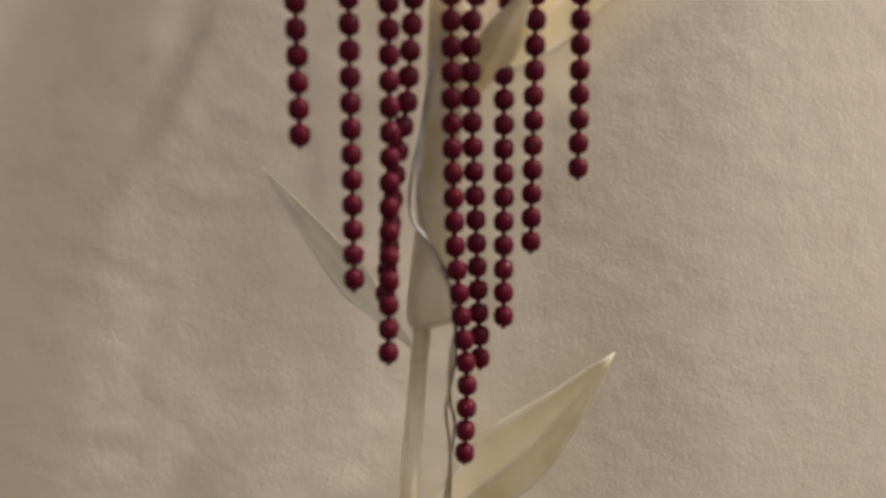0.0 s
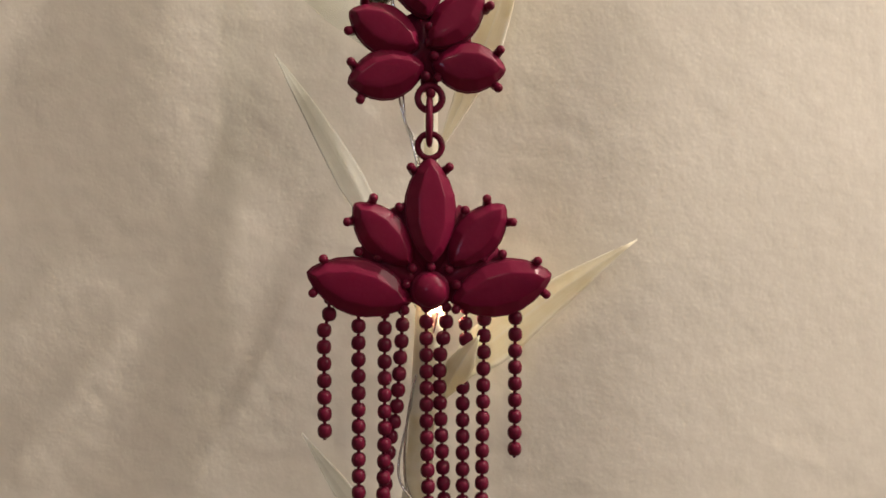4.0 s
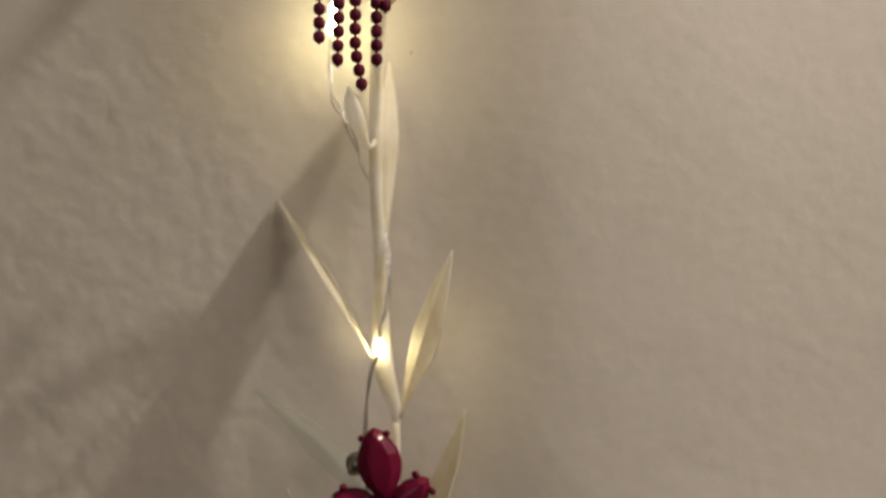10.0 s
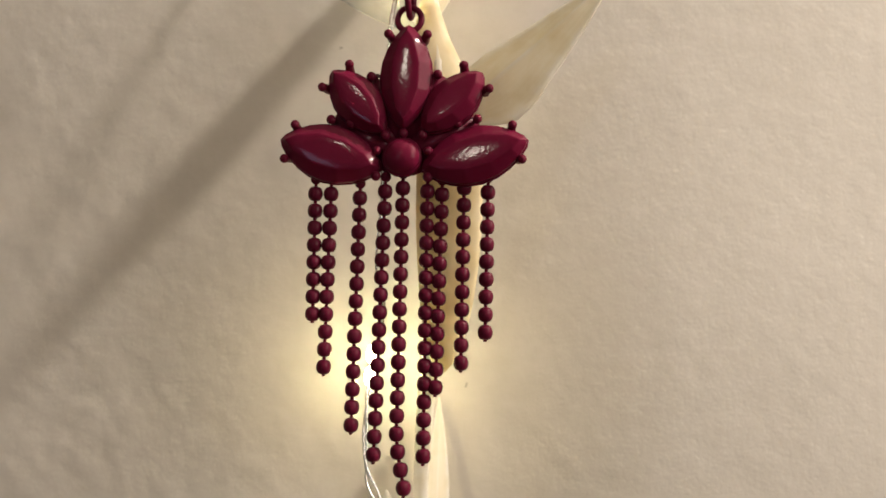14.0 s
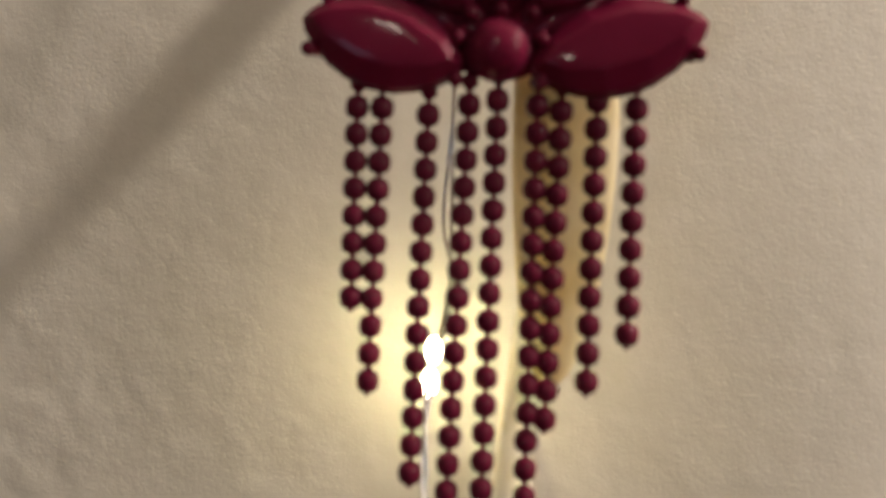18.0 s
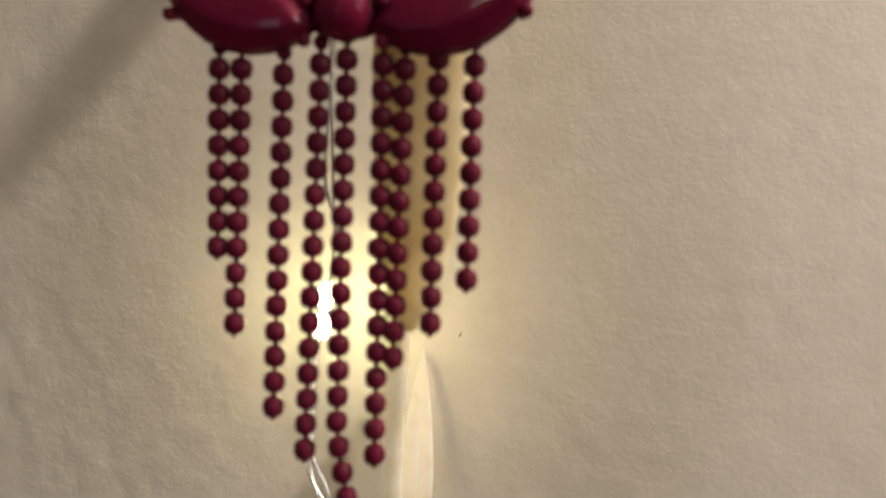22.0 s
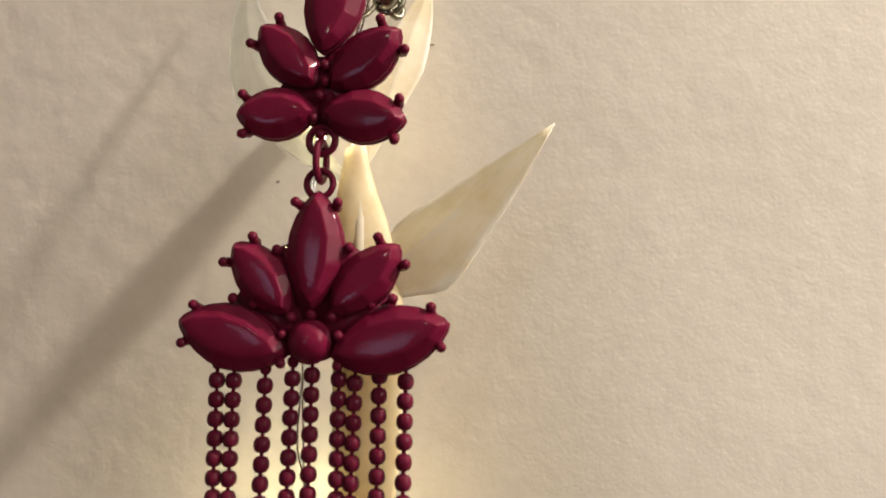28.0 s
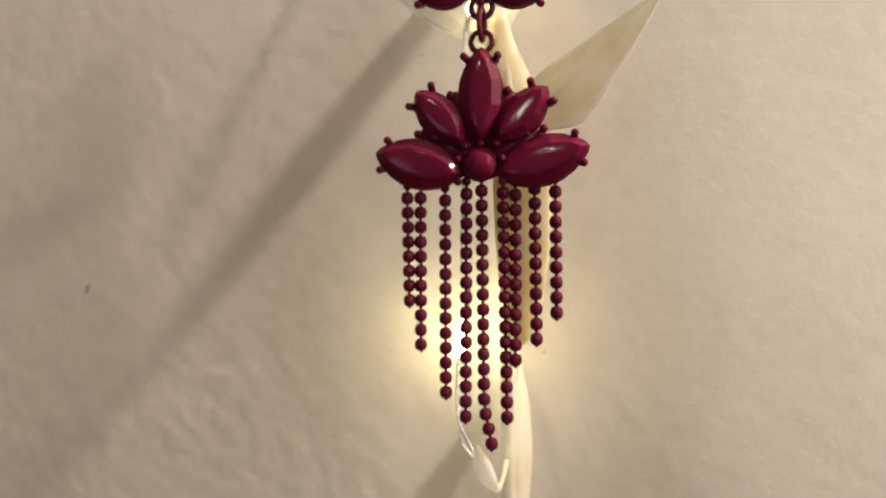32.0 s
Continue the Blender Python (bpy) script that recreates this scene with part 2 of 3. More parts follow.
def tube(bm, centres, widths, depths, sides=10, cap=True):
    """A tube of elliptic section: widths across x, depths towards the wall; all in metres."""
    rings, prior = [], None
    for i, c in enumerate(centres):
        a, b = centres[max(i - 1, 0)], centres[min(i + 1, len(centres) - 1)]
        along = (Vector(b) - Vector(a)).normalized()
        side = Vector((1, 0, 0)) - along * along.x if prior is None else prior - along * prior.dot(along)
        side.normalize()
        prior = side
        deep = along.cross(side)
        rings.append([bm.verts.new(Vector(c) + side * math.cos(k * math.tau / sides) * widths[i] / 2 + deep * math.sin(k * math.tau / sides) * depths[i] / 2) for k in range(sides)])
    for r, s in zip(rings, rings[1:]):
        for k in range(sides):
            bm.faces.new((r[k], r[(k + 1) % sides], s[(k + 1) % sides], s[k]))
    if cap:
        bm.faces.new(rings[0][::-1])
        bm.faces.new(rings[-1])
    return bm


def ball(bm, centre, r, seg=10, rings=7, squash=(1, 1, 1)):
    made = bmesh.ops.create_uvsphere(bm, u_segments=seg, v_segments=rings, radius=r)["verts"]
    for v in made:
        v.co = Vector(centre) + Vector((v.co.x * squash[0], v.co.y * squash[1], v.co.z * squash[2]))


def torus(bm, centre, radius, thick, turn=None, seg=22, sides=8, stretch=1.0):
    turn = turn or Matrix.Identity(3)
    grid = []
    for i in range(seg):
        a = i * math.tau / seg
        row = []
        for k in range(sides):
            b = k * math.tau / sides
            r = radius + thick * math.cos(b)
            row.append(bm.verts.new(Vector(centre) + turn @ Vector((r * math.cos(a), thick * math.sin(b), r * math.sin(a) * stretch))))
        grid.append(row)
    for i in range(seg):
        for k in range(sides):
            bm.faces.new((grid[i][k], grid[i][(k + 1) % sides], grid[(i + 1) % seg][(k + 1) % sides], grid[(i + 1) % seg][k]))


# ---- the room ----
def smooth_noise(x, z, size, seed):
    """Smooth random heights, -1 to 1, with lumps of the given size."""
    rng = np.random.RandomState(seed)
    table = rng.uniform(-1, 1, (128, 128))
    u, v = x / size + 40, z / size + 40
    i, j = np.floor(u).astype(int), np.floor(v).astype(int)
    f, g = u - i, v - j
    f, g = f * f * (3 - 2 * f), g * g * (3 - 2 * g)
    pick = lambda a, b: table[a % 128, b % 128]
    return (pick(i, j) * (1 - f) + pick(i + 1, j) * f) * (1 - g) + (pick(i, j + 1) * (1 - f) + pick(i + 1, j + 1) * f) * g


def build_wall():
    xs = np.concatenate([np.linspace(-2, -0.2, 6), np.arange(-0.17, 0.1701, 0.0008), np.linspace(0.2, 2, 6)])
    zs = np.concatenate([np.linspace(-1.3, -0.2, 5), np.arange(-0.16, 0.3301, 0.0008), np.linspace(0.36, 1.2, 5)])
    gx, gz = np.meshgrid(xs, zs, indexing="ij")
    h = 0.00022 * smooth_noise(gx, gz, 0.045, 1) + 0.00004 * smooth_noise(gx, gz + gx * 0.4, 0.012, 2)
    # slow swellings added to shade the wall in bands: a rise to the right of the plant, another to its left lower down
    def swell(off, left, right):
        return 0.5 * (1 + np.cos(math.pi * np.clip(np.where(off < 0, off / left, off / right), -1, 1)))

    def ease(from_z, to_z):
        u = np.clip((from_z - gz) / (from_z - to_z), 0, 1)
        return u * u * (3 - 2 * u)

    h += 0.0042 * swell(gx - 0.047, 0.047, 0.088) * (0.1 + 0.9 * ease(0.27, 0.10))
    h += 0.0019 * swell(gx + 0.044, 0.056, 0.044) * ease(0.085, -0.035)
    pebbled = np.clip(0.85 - gx / 0.12, 0.65, 1.4) * np.clip((0.25 - gz) / 0.12, 0.6, 1.0)
    h += pebbled * (0.000042 * smooth_noise(gx + gz * 0.3, gz, 0.0048, 3) + 0.00004 * smooth_noise(gx, gz, 0.0027, 4) + 0.000014 * smooth_noise(gx * 0.8 + gz * 0.5, gz - gx * 0.3, 0.0018, 5))
    n, m = gx.shape
    front = np.stack([gx, WALL_Y - h, gz], -1).reshape(-1, 3)
    at = np.arange(n * m).reshape(n, m)
    faces = np.stack([at[:-1, :-1], at[1:, :-1], at[1:, 1:], at[:-1, 1:]], -1).reshape(-1, 4)
    edge = [at[0, 0], at[-1, 0], at[-1, -1], at[0, -1]]
    back = [(-2, 0.14, -1.3), (2, 0.14, -1.3), (2, 0.14, 1.2), (-2, 0.14, 1.2)]
    verts = front.tolist() + back
    k = n * m
    quads = faces.tolist() + [[k + 3, k + 2, k + 1, k]]
    me = bpy.data.meshes.new("wall_north")
    me.from_pydata(verts, [], quads)
    me.materials.append(M_WALL)
    me.polygons.foreach_set("use_smooth", [True] * len(me.polygons))
    me.update()
    return tagged(new("wall_north", me), "cream painted plaster wall with a lightly pebbled texture", "wall", kind="structure")


build_wall()
for name, label, category, span, material in (
    ("wall_south", "plain cream painted room wall", "wall", (-2, 2, -3.6, -3.5, -1.3, 1.2), M_ROOM),
    ("wall_west", "plain cream painted room wall", "wall", (-2.1, -2, -3.6, 0.14, -1.3, 1.2), M_ROOM),
    ("wall_east", "plain cream painted room wall", "wall", (2, 2.1, -3.6, 0.14, -1.3, 1.2), M_ROOM),
    ("ceiling", "plain off-white painted ceiling", "ceiling", (-2.1, 2.1, -3.6, 0.14, 1.2, 1.3), M_ROOM),
    ("floor", "plain brown floor", "floor", (-2.1, 2.1, -3.6, 0.14, -1.4, -1.3), M_FLOOR),
):
    bm = bmesh.new()
    box(bm, *span)
    tagged(new(name, mesh_of(name, bm, material, False)), label, category, kind="structure")


# ---- earrings ----
def marquise(length, width, n=14):
    """Outline of a pointed oval along x, centred."""
    out = []
    for i in range(n):
        a = i * math.tau / n
        c, s = math.cos(a), math.sin(a)
        out.append((length / 2 * c * (0.90 + 0.10 * abs(c) ** 3), width / 2 * math.copysign(abs(s) ** 1.30, s)))
    return out


def stone_mesh(length, width):
    """Cut marquise stone: girdle, sloping facets and an elongated table; x along, y away from the viewer."""
    bm = bmesh.new()
    layers = [(0.97, 0.97, 0.9), (1.0, 1.0, -0.35), (0.975, 0.95, -0.75)]
    shape = marquise(length, width, 20)
    rings = [[bm.verts.new((x * a * MM, y * MM, z * b * MM)) for x, z in shape] for a, b, y in layers]
    for r, s in zip(rings, rings[1:]):
        for k in range(20):
            bm.faces.new((r[k], r[(k + 1) % 20], s[(k + 1) % 20], s[k]))
    # crown facets between the girdle and a ten-sided table
    table = [bm.verts.new((x * 0.86 * MM, -2.05 * MM, z * 0.54 * MM)) for x, z in marquise(length, width, 10)]
    rim = rings[-1]
    for k in range(10):
        bm.faces.new((rim[2 * k], rim[2 * k + 1], rim[(2 * k + 2) % 20], table[(k + 1) % 10], table[k]))
    # the table swells a little towards its middle
    inner = [bm.verts.new((v.co.x * 0.62, -2.09 * MM, v.co.z * 0.50)) for v in table]
    for k in range(10):
        bm.faces.new((table[k], table[(k + 1) % 10], inner[(k + 1) % 10], inner[k]))
    bm.faces.new(inner)
    bm.faces.new(rings[0][::-1])
    bmesh.ops.recalc_face_normals(bm, faces=bm.faces)
    bmesh.ops.bevel(bm, geom=[e for e in bm.edges if len(e.link_faces) == 2 and e.calc_face_angle() > 0.16], offset=0.00026, segments=3, profile=0.5, affect="EDGES")
    return bm


def cup_mesh(length, width):
    """The lacquered cup that holds a stone."""
    bm = bmesh.new()
    shape = marquise(length + 0.1, width + 0.2, 20)
    rings = []
    for a, y in ((0.80, 1.9), (0.95, 1.7), (1.0, 0.9), (1.012, 0.35), (1.005, 0.14), (0.975, 0.04), (0.94, 0.1), (0.92, 0.6)):
        rings.append([bm.verts.new((x * a * MM, y * MM, z * a * MM)) for x, z in shape])
    for r, s in zip(rings, rings[1:]):
        for k in range(20):
            bm.faces.new((r[k], r[(k + 1) % 20], s[(k + 1) % 20], s[k]))
    bm.faces.new(rings[0][::-1])
    bm.faces.new(rings[-1])
    return bm


def prong_mesh(long):
    """A claw that stands up beside a stone and ends in a bead."""
    bm = bmesh.new()
    c = [(-0.3, 1.4, 0), (0.0, 0.4, 0), (0.25, -0.2, 0), (0.5, -0.65, 0)]
    pts = spline([tuple(v * MM for v in q) for q in c], 4)
    n = len(pts)
    tube(bm, pts, [(1.9 - 0.5 * k / n) * MM for k in range(n)], [(1.7 - 0.4 * k / n) * MM for k in range(n)], 8)
    ball(bm, Vector((0.5, -0.65, 0)) * MM, 0.00080, 10, 7)
    for v in bm.verts:
        v.co.x += long * MM * max(0.0, min(1.0, (1.4 - v.co.y / MM) / 2.0))
    return bm


BEAD = bmesh.new()
ball(BEAD, (0, 0, 0), 0.00128, 12, 9)
for v in BEAD.verts:
    flat = max(abs(v.co.z) / 0.00128, math.hypot(v.co.x, v.co.y) / 0.00128)
    v.co *= 1 + 0.10 * (1 - flat) / 0.3
BEAD = mesh_of("bead", BEAD, M_BEAD)
PRONG = mesh_of("prong", prong_mesh(0.1), M_METAL)

# stones of the lower fan and of the upper flower: outer end x z, inner end x z, width, in mm
FAN = [(-0.3, 16.9, 0.0, -1.4, 8.4), (-13.0, 8.7, -3.3, -1.6, 7.5), (12.7, 8.8, 3.3, -1.8, 7.5), (-20.9, -2.9, -3.2, -8.1, 9.3), (21.0, -3.2, 3.6, -8.0, 9.3)]
FLOWER = [(-4.7, 56.6, -1.3, 40.0, 9.6), (-14.0, 40.7, -2.2, 35.2, 7.8), (8.3, 45.1, -0.5, 35.2, 7.2), (-14.2, 28.9, -1.3, 32.2, 8.0), (12.5, 31.8, -0.2, 32.3, 8.0)]

FLOWER_TURNED = [(3.0, 56.0, 0.1, 38.6, 9.0), (-10.2, 43.4, -0.8, 33.6, 7.6), (12.4, 42.0, 1.2, 33.2, 7.9), (-13.5, 29.0, -0.6, 29.3, 7.9), (13.6, 27.7, 0.2, 29.3, 8.0)]


# how far the stones of the higher and the lower earring lean: to the side and downwards, in degrees
LEAN_FAN = [(0.3, 0.5), (-1.5, -3.8), (0.5, 0.8), (-2.6, -3.3), (1.0, 1.0)]
LEAN_FLOWER = [(2.0, -2.0), (3.0, 1.0), (-3.5, 4.2), (3.0, 2.0), (-3.0, 4.8)]
LEAN_LOW_FAN = [(2.5, -4.0), (4.0, 2.0), (-4.5, -3.0), (4.0, 3.5), (-3.5, 3.0)]
LEAN_LOW_FLOWER = [(2.5, -4.0), (4.0, 2.0), (-6.4, -8.6), (4.0, 3.5), (-3.5, 3.0)]


def set_stone(parent, row, flip, lean):
    ox, oz, ix, iz, width = row
    if flip:
        ox, ix = -ox, -ix
    length = math.hypot(ox - ix, oz - iz)
    width *= 1.06
    turn = math.atan2(oz - iz, ox - ix)
    at = Matrix.Translation(Vector(((ox + ix) / 2, 0, (oz + iz) / 2)) * MM) @ pose(0, 0, 0, lean[1], 0, lean[0]) @ Matrix.Rotation(-turn, 4, "Y")
    cup = part("stone_cup", cup_mesh(length, width), M_METAL, parent, at=at)
    part("stone", stone_mesh(length - 0.15, width - 0.05), M_GEM, cup, "glossy burgundy faceted pointed-oval stone")
    spread = 0.26 if width > 9.6 else 0.32
    for sx, sz, out in ((0.38, spread, 52), (0.38, -spread, -52)):
        m = Matrix.Translation((length * sx * MM, 0, width * sz * MM)) @ Matrix.Rotation(radians(-out), 4, "Y")
        part("prong", PRONG, M_METAL, cup, at=m)


def chain(parent, path, pitch=2.92):
    """A ball chain that hangs along the path (x, y, z in mm)."""
    pts = [Vector(p) for p in path]
    pts[-1] = pts[-1] + (pts[-1] - pts[-2]).normalized() * 0.9
    places, left, here = [pts[0]], pitch, pts[0]
    for q in pts[1:]:
        while (q - here).length >= left:
            here = here + (q - here).normalized() * left
            places.append(here)
            left = pitch
        left -= (q - here).length
        here = q
    bm = bmesh.new()
    rod = [pts[0] + Vector((0, 0, 2.6)), *places, places[-1] - Vector((0, 0, 1.55))]
    tube(bm, [p * MM for p in rod], [0.00062] * len(rod), [0.00062] * len(rod), 6)
    ball(bm, (pts[0] + Vector((0, 0, 2.5))) * MM, 0.00095, 8, 6)
    link = part("ball_chain", bm, M_METAL, parent)
    for p in places:
        part("bead", BEAD, M_BEAD, link, at=Matrix.Translation(p * MM) @ Matrix.Rotation(random.random() * 3, 4, "Z"))


def earring(origin, flip, drop, flower, chains, label):
    ob = tagged(empty("earring", origin), label, "earring", "pair of hanging earrings")
    side = -1 if flip else 1
    for row, lean in zip(FAN, LEAN_FAN if flip else LEAN_LOW_FAN):
        set_stone(ob, row, flip, lean)
    for row, lean in zip(flower, LEAN_FLOWER if flip else LEAN_LOW_FLOWER):
        set_stone(ob, row, False, lean)
    # the round stone in the fan's middle
    bm = bmesh.new()
    rings = []
    for r, y in ((2.8, 1.6), (3.3, 1.2), (3.45, 0.0), (3.25, -0.6), (3.1, -0.5), (3.0, -0.9), (2.6, -1.6), (1.9, -2.05), (1.1, -2.32), (0.4, -2.43)):
        rings.append([bm.verts.new(Vector((r * math.cos(k * math.tau / 16), y, r * math.sin(k * math.tau / 16))) * MM) for k in range(16)])
    for r, s in zip(rings, rings[1:]):
        for k in range(16):
            bm.faces.new((r[k], r[(k + 1) % 16], s[(k + 1) % 16], s[k]))
    bm.faces.new(rings[0][::-1])
    bm.faces.new(rings[-1])
    part("round_stone", bm, M_GEM, ob, "small domed burgundy round stone", at=Matrix.Translation(Vector((-0.1, 0, -6.0)) * MM))
    # webs and small beads that join the cups
    for name, spots, ribs in (
        ("fan_frame", [(-5.5, 8.2), (5.8, 7.8), (-9.0, -0.2), (9.0, -0.4), (-3.2, -2.2), (3.1, -2.4), (0, -2.0), (-4.3, -5.0), (4.4, -5.0), (-4.4, -9.4), (4.4, -9.3), (-12.4, 0.6), (12.4, 0.3)],
         [(-6.0, 8.4, 0, -3), (6.1, 8.1, 0, -3), (-12.0, 1.2, 0, -6), (12.0, 0.9, 0, -6), (-8, 4, 0, -6), (8, 4, 0, -6), (-13, -5, 13, -5), (0, 10, 0, -8), (-5, 7, 5, 7), (-14, -10.6, 14, -10.6)]),
        ("flower_frame", [(-0.6, 38.6 + drop), (0.2, 33.8 + drop), (-1.2, 30.4 + drop), (0.9, 30.2 + drop), (-0.7, 36 + drop), (-0.3, 27.5 + drop)],
         [(-2, 46 + drop, -0.3, 28 + drop), (-8, 38 + drop, 6, 32 + drop), (-7, 30.5 + drop, 4, 40 + drop)]),
    ):
        bm = bmesh.new()
        for x, z in spots:
            ball(bm, Vector((x * side, -0.3, z)) * MM, 0.00085, 8, 6)
        for x0, z0, x1, z1 in ribs:
            a, b = Vector((x0 * side, 1.2, z0)) * MM, Vector((x1 * side, 1.2, z1)) * MM
            mid = (a + b) / 2
            tube(bm, [a, mid, b], [0.0030] * 3, [0.0014] * 3, 8)
        cx, cz, r = (0, -3.0, 7.0) if name == "fan_frame" else (-0.2 * side, 36.0 + drop * 1.6, 6.8)
        plate = [[bm.verts.new(Vector((cx + r * math.cos(k * math.tau / 14) * (1 + 0.12 * (k % 2)), y, cz + r * 0.85 * math.sin(k * math.tau / 14))) * MM) for k in range(14)] for y in (0.9, 1.7)]
        for k in range(14):
            bm.faces.new((plate[0][k], plate[0][(k + 1) % 14], plate[1][(k + 1) % 14], plate[1][k]))
        bm.faces.new(plate[0])
        bm.faces.new(plate[1][::-1])
        part(name, bm, M_METAL, ob)
    # loop, link and ring between the two halves
    z_up, z_low = 26.8 + drop, 19.0 + drop * 0.3
    bm = bmesh.new()
    torus(bm, Vector((-0.35 * side, 0.5, z_up)) * MM, 0.0021, 0.0006)
    part("flower_loop", bm, M_METAL, ob)
    bm = bmesh.new()
    mid = (z_up + z_low) / 2
    torus(bm, Vector((-0.4 * side, 0.4, mid)) * MM, 0.0019, 0.00058, Matrix.Rotation(radians(82), 3, "Z"), stretch=(z_up - z_low) / 2 / 1.9 * 0.9)
    part("link", bm, M_METAL, ob)
    bm = bmesh.new()
    torus(bm, Vector((-0.3 * side, 0.5, z_low - 0.3)) * MM, 0.0021, 0.00055)
    part("fan_ring", bm, M_METAL, ob, "ring with worn silvery lacquer")
    # post and its clutch behind the flower
    bm = bmesh.new()
    sx = -9.0 * side
    hub = Vector((sx, 4.5, 46.6 - drop * 1.9)) * MM
    # a rounded cap with a flared rim and a small curl behind it
    ball(bm, hub, 0.0023, 18, 12, (0.86, 0.80, 1.12))
    torus(bm, hub + Vector((0, 1.5, -0.2)) * MM, 0.0024, 0.0005)
    torus(bm, hub + Vector((-1.0 * side, 2.2, -1.6)) * MM, 0.0014, 0.0005, Matrix.Rotation(radians(50), 3, "Z"))
    part("clutch", bm, M_STEEL, ob, "small shiny steel earring back")
    bm = bmesh.new()
    pts = [Vector(q) * MM for q in ((-3.5 * side, 1.6, 46 + drop), (-6 * side, 3.6, 46.5), (sx, 4.5, 46.6 - drop * 1.9))]
    tube(bm, pts, [0.0009] * 3, [0.0009] * 3, 8)
    part("post", bm, M_STEEL, ob)
    for path in chains:
        chain(ob, path)
    return ob


Y = 1.2
CHAINS_LOW = [
    [(-17.3, Y, -10.2), (-18.2, Y, -13.2), (-18.0, Y, -30.0)],
    [(-12.3, Y, -12.3), (-12.1, Y, -47.5)],
    [(-7.8, Y, -12.7), (-7.7, Y, -31.0), (-8.1, Y, -57.0)],
    [(-4.7, Y, -12.1), (-5.6, Y + 1, -27.3), (-6.7, Y + 2, -33.3), (-8.2, Y + 2.5, -50.3)],
    [(-0.6, Y, -11.6), (-0.4, Y, -29.3), (0.1, Y, -44.5), (1.7, Y, -60.2), (1.4, Y, -70.2)],
    [(2.9, Y, -11.6), (1.8, Y, -18.0), (1.9, Y + 0.5, -24.0), (2.7, Y + 1, -38.4), (3.7, Y + 1.5, -59.4)],
    [(6.3, Y, -12.0), (6.7, Y + 1.5, -18.2), (6.0, Y + 0.8, -21.5), (6.2, Y, -52.5)],
    [(9.6, Y, -11.2), (9.5, Y, -43.6)],
    [(15.1, Y, -11.0), (15.3, Y, -34.0)],
]
CHAINS_HIGH = [[(a - E2.x / MM, Y + 0.3, z0 - E2.z / MM), (b - E2.x / MM, Y + 0.3, z1 - E2.z / MM)] for a, z0, b, z1 in (
    (-23.0, 182.2, -22.6, 161.6), (-20.3, 182.2, -20.3, 152.8), (-15.3, 181.6, -15.3, 144.2), (-11.0, 182.8, -11.4, 137.4), (-8.0, 183.4, -7.7, 141.2),
    (-3.8, 182.9, -3.2, 139.9), (-1.3, 182.4, -1.5, 150.1), (2.4, 183.6, 2.6, 154.5), (6.4, 182.9, 6.5, 159.2))]
CHAINS_HIGH[4].append((-6.0 - E2.x / MM, Y, 132.9 - E2.z / MM))
earring((0, 0, 0), False, 0.0, FLOWER, CHAINS_LOW, "long burgundy lacquered earring with faceted stones, hanging low on the stem")
earring(E2, True, -1.9, FLOWER_TURNED, CHAINS_HIGH, "long burgundy lacquered earring with faceted stones, hanging high on the stem")


# ---- the ivory plant ----
plant = tagged(empty("artificial_plant", Vector((-4, 8, -100)) * MM), "tall ivory artificial stem with pointed translucent leaves against the wall", "artificial plant")
HERE = Matrix.Translation(-plant.location)


ACROSS = (-1, -0.85, -0.5, -0.12, 0, 0.12, 0.5, 0.85, 1)


def leaf(base, mid, tip, width, roll=0.0, fold=0.25, belly=0.42, wave=0.0, paper=M_LEAF):
    """A pointed leaf folded along its midrib: base, mid and tip of the midrib in mm, roll about it in degrees."""
    a, b, c = (Vector(q) for q in (base, mid, tip))
    ctrl = 2 * b - (a + c) / 2
    n = 18
    rows = []
    for i in range(n + 1):
        s = i / n
        p = a * (1 - s) ** 2 + ctrl * 2 * s * (1 - s) + c * s * s
        along = ((ctrl - a) * (1 - s) + (c - ctrl) * s).normalized()
        face = Vector((0, -1, 0)) - along * -along.y
        face.normalize()
        face = Matrix.Rotation(radians(roll), 3, along) @ face
        side = along.cross(face)
        grow = (s / belly) ** 0.75 * (0.86 + 0.14 * s / belly) if s < belly else max(0.0, 1 - ((s - belly) / (1 - belly)) ** 1.55)
        w = width / 2 * max(grow, 0.10 if s < 0.5 else 0.012)
        w *= 1 + 0.018 * math.sin(s * 17 + width * 3) + 0.010 * math.sin(s * 41 + width)
        curl = wave * math.sin(s * 9 + width)
        row = []
        for u in ACROSS:
            row.append(p + side * (w * u) + face * (w * fold * (0.35 - abs(u)) * 1.4 + curl * u * w * 0.4 + 0.10 * w * max(0.0, abs(u) - 0.7) / 0.3))
        rows.append((row, face))
    bm = bmesh.new()
    blade = bm.loops.layers.uv.new("blade")
    thick, last = 0.14, len(ACROSS) - 1
    sheets = [[[bm.verts.new((q + face * d) * MM) for q in row] for row, face in rows] for d in (thick, -thick)]
    spot = {v: ((ACROSS[j] + 1) / 2, i / n) for sheet in sheets for i, row in enumerate(sheet) for j, v in enumerate(row)}
    for sheet in sheets:
        for r, s in zip(sheet, sheet[1:]):
            for j in range(last):
                bm.faces.new((r[j], r[j + 1], s[j + 1], s[j]))
    front, back = sheets
    for j in (0, last):
        for i in range(n):
            bm.faces.new((front[i][j], front[i + 1][j], back[i + 1][j], back[i][j]))
    for i in (0, n):
        for j in range(last):
            bm.faces.new((front[i][j], front[i][j + 1], back[i][j + 1], back[i][j]))
    for f in bm.faces:
        for corner in f.loops:
            corner[blade].uv = spot[corner.vert]
    return part("leaf", bm, paper, plant, "pale see-through leaf" if paper in (M_FILM, M_VEIL) else "", at=HERE)


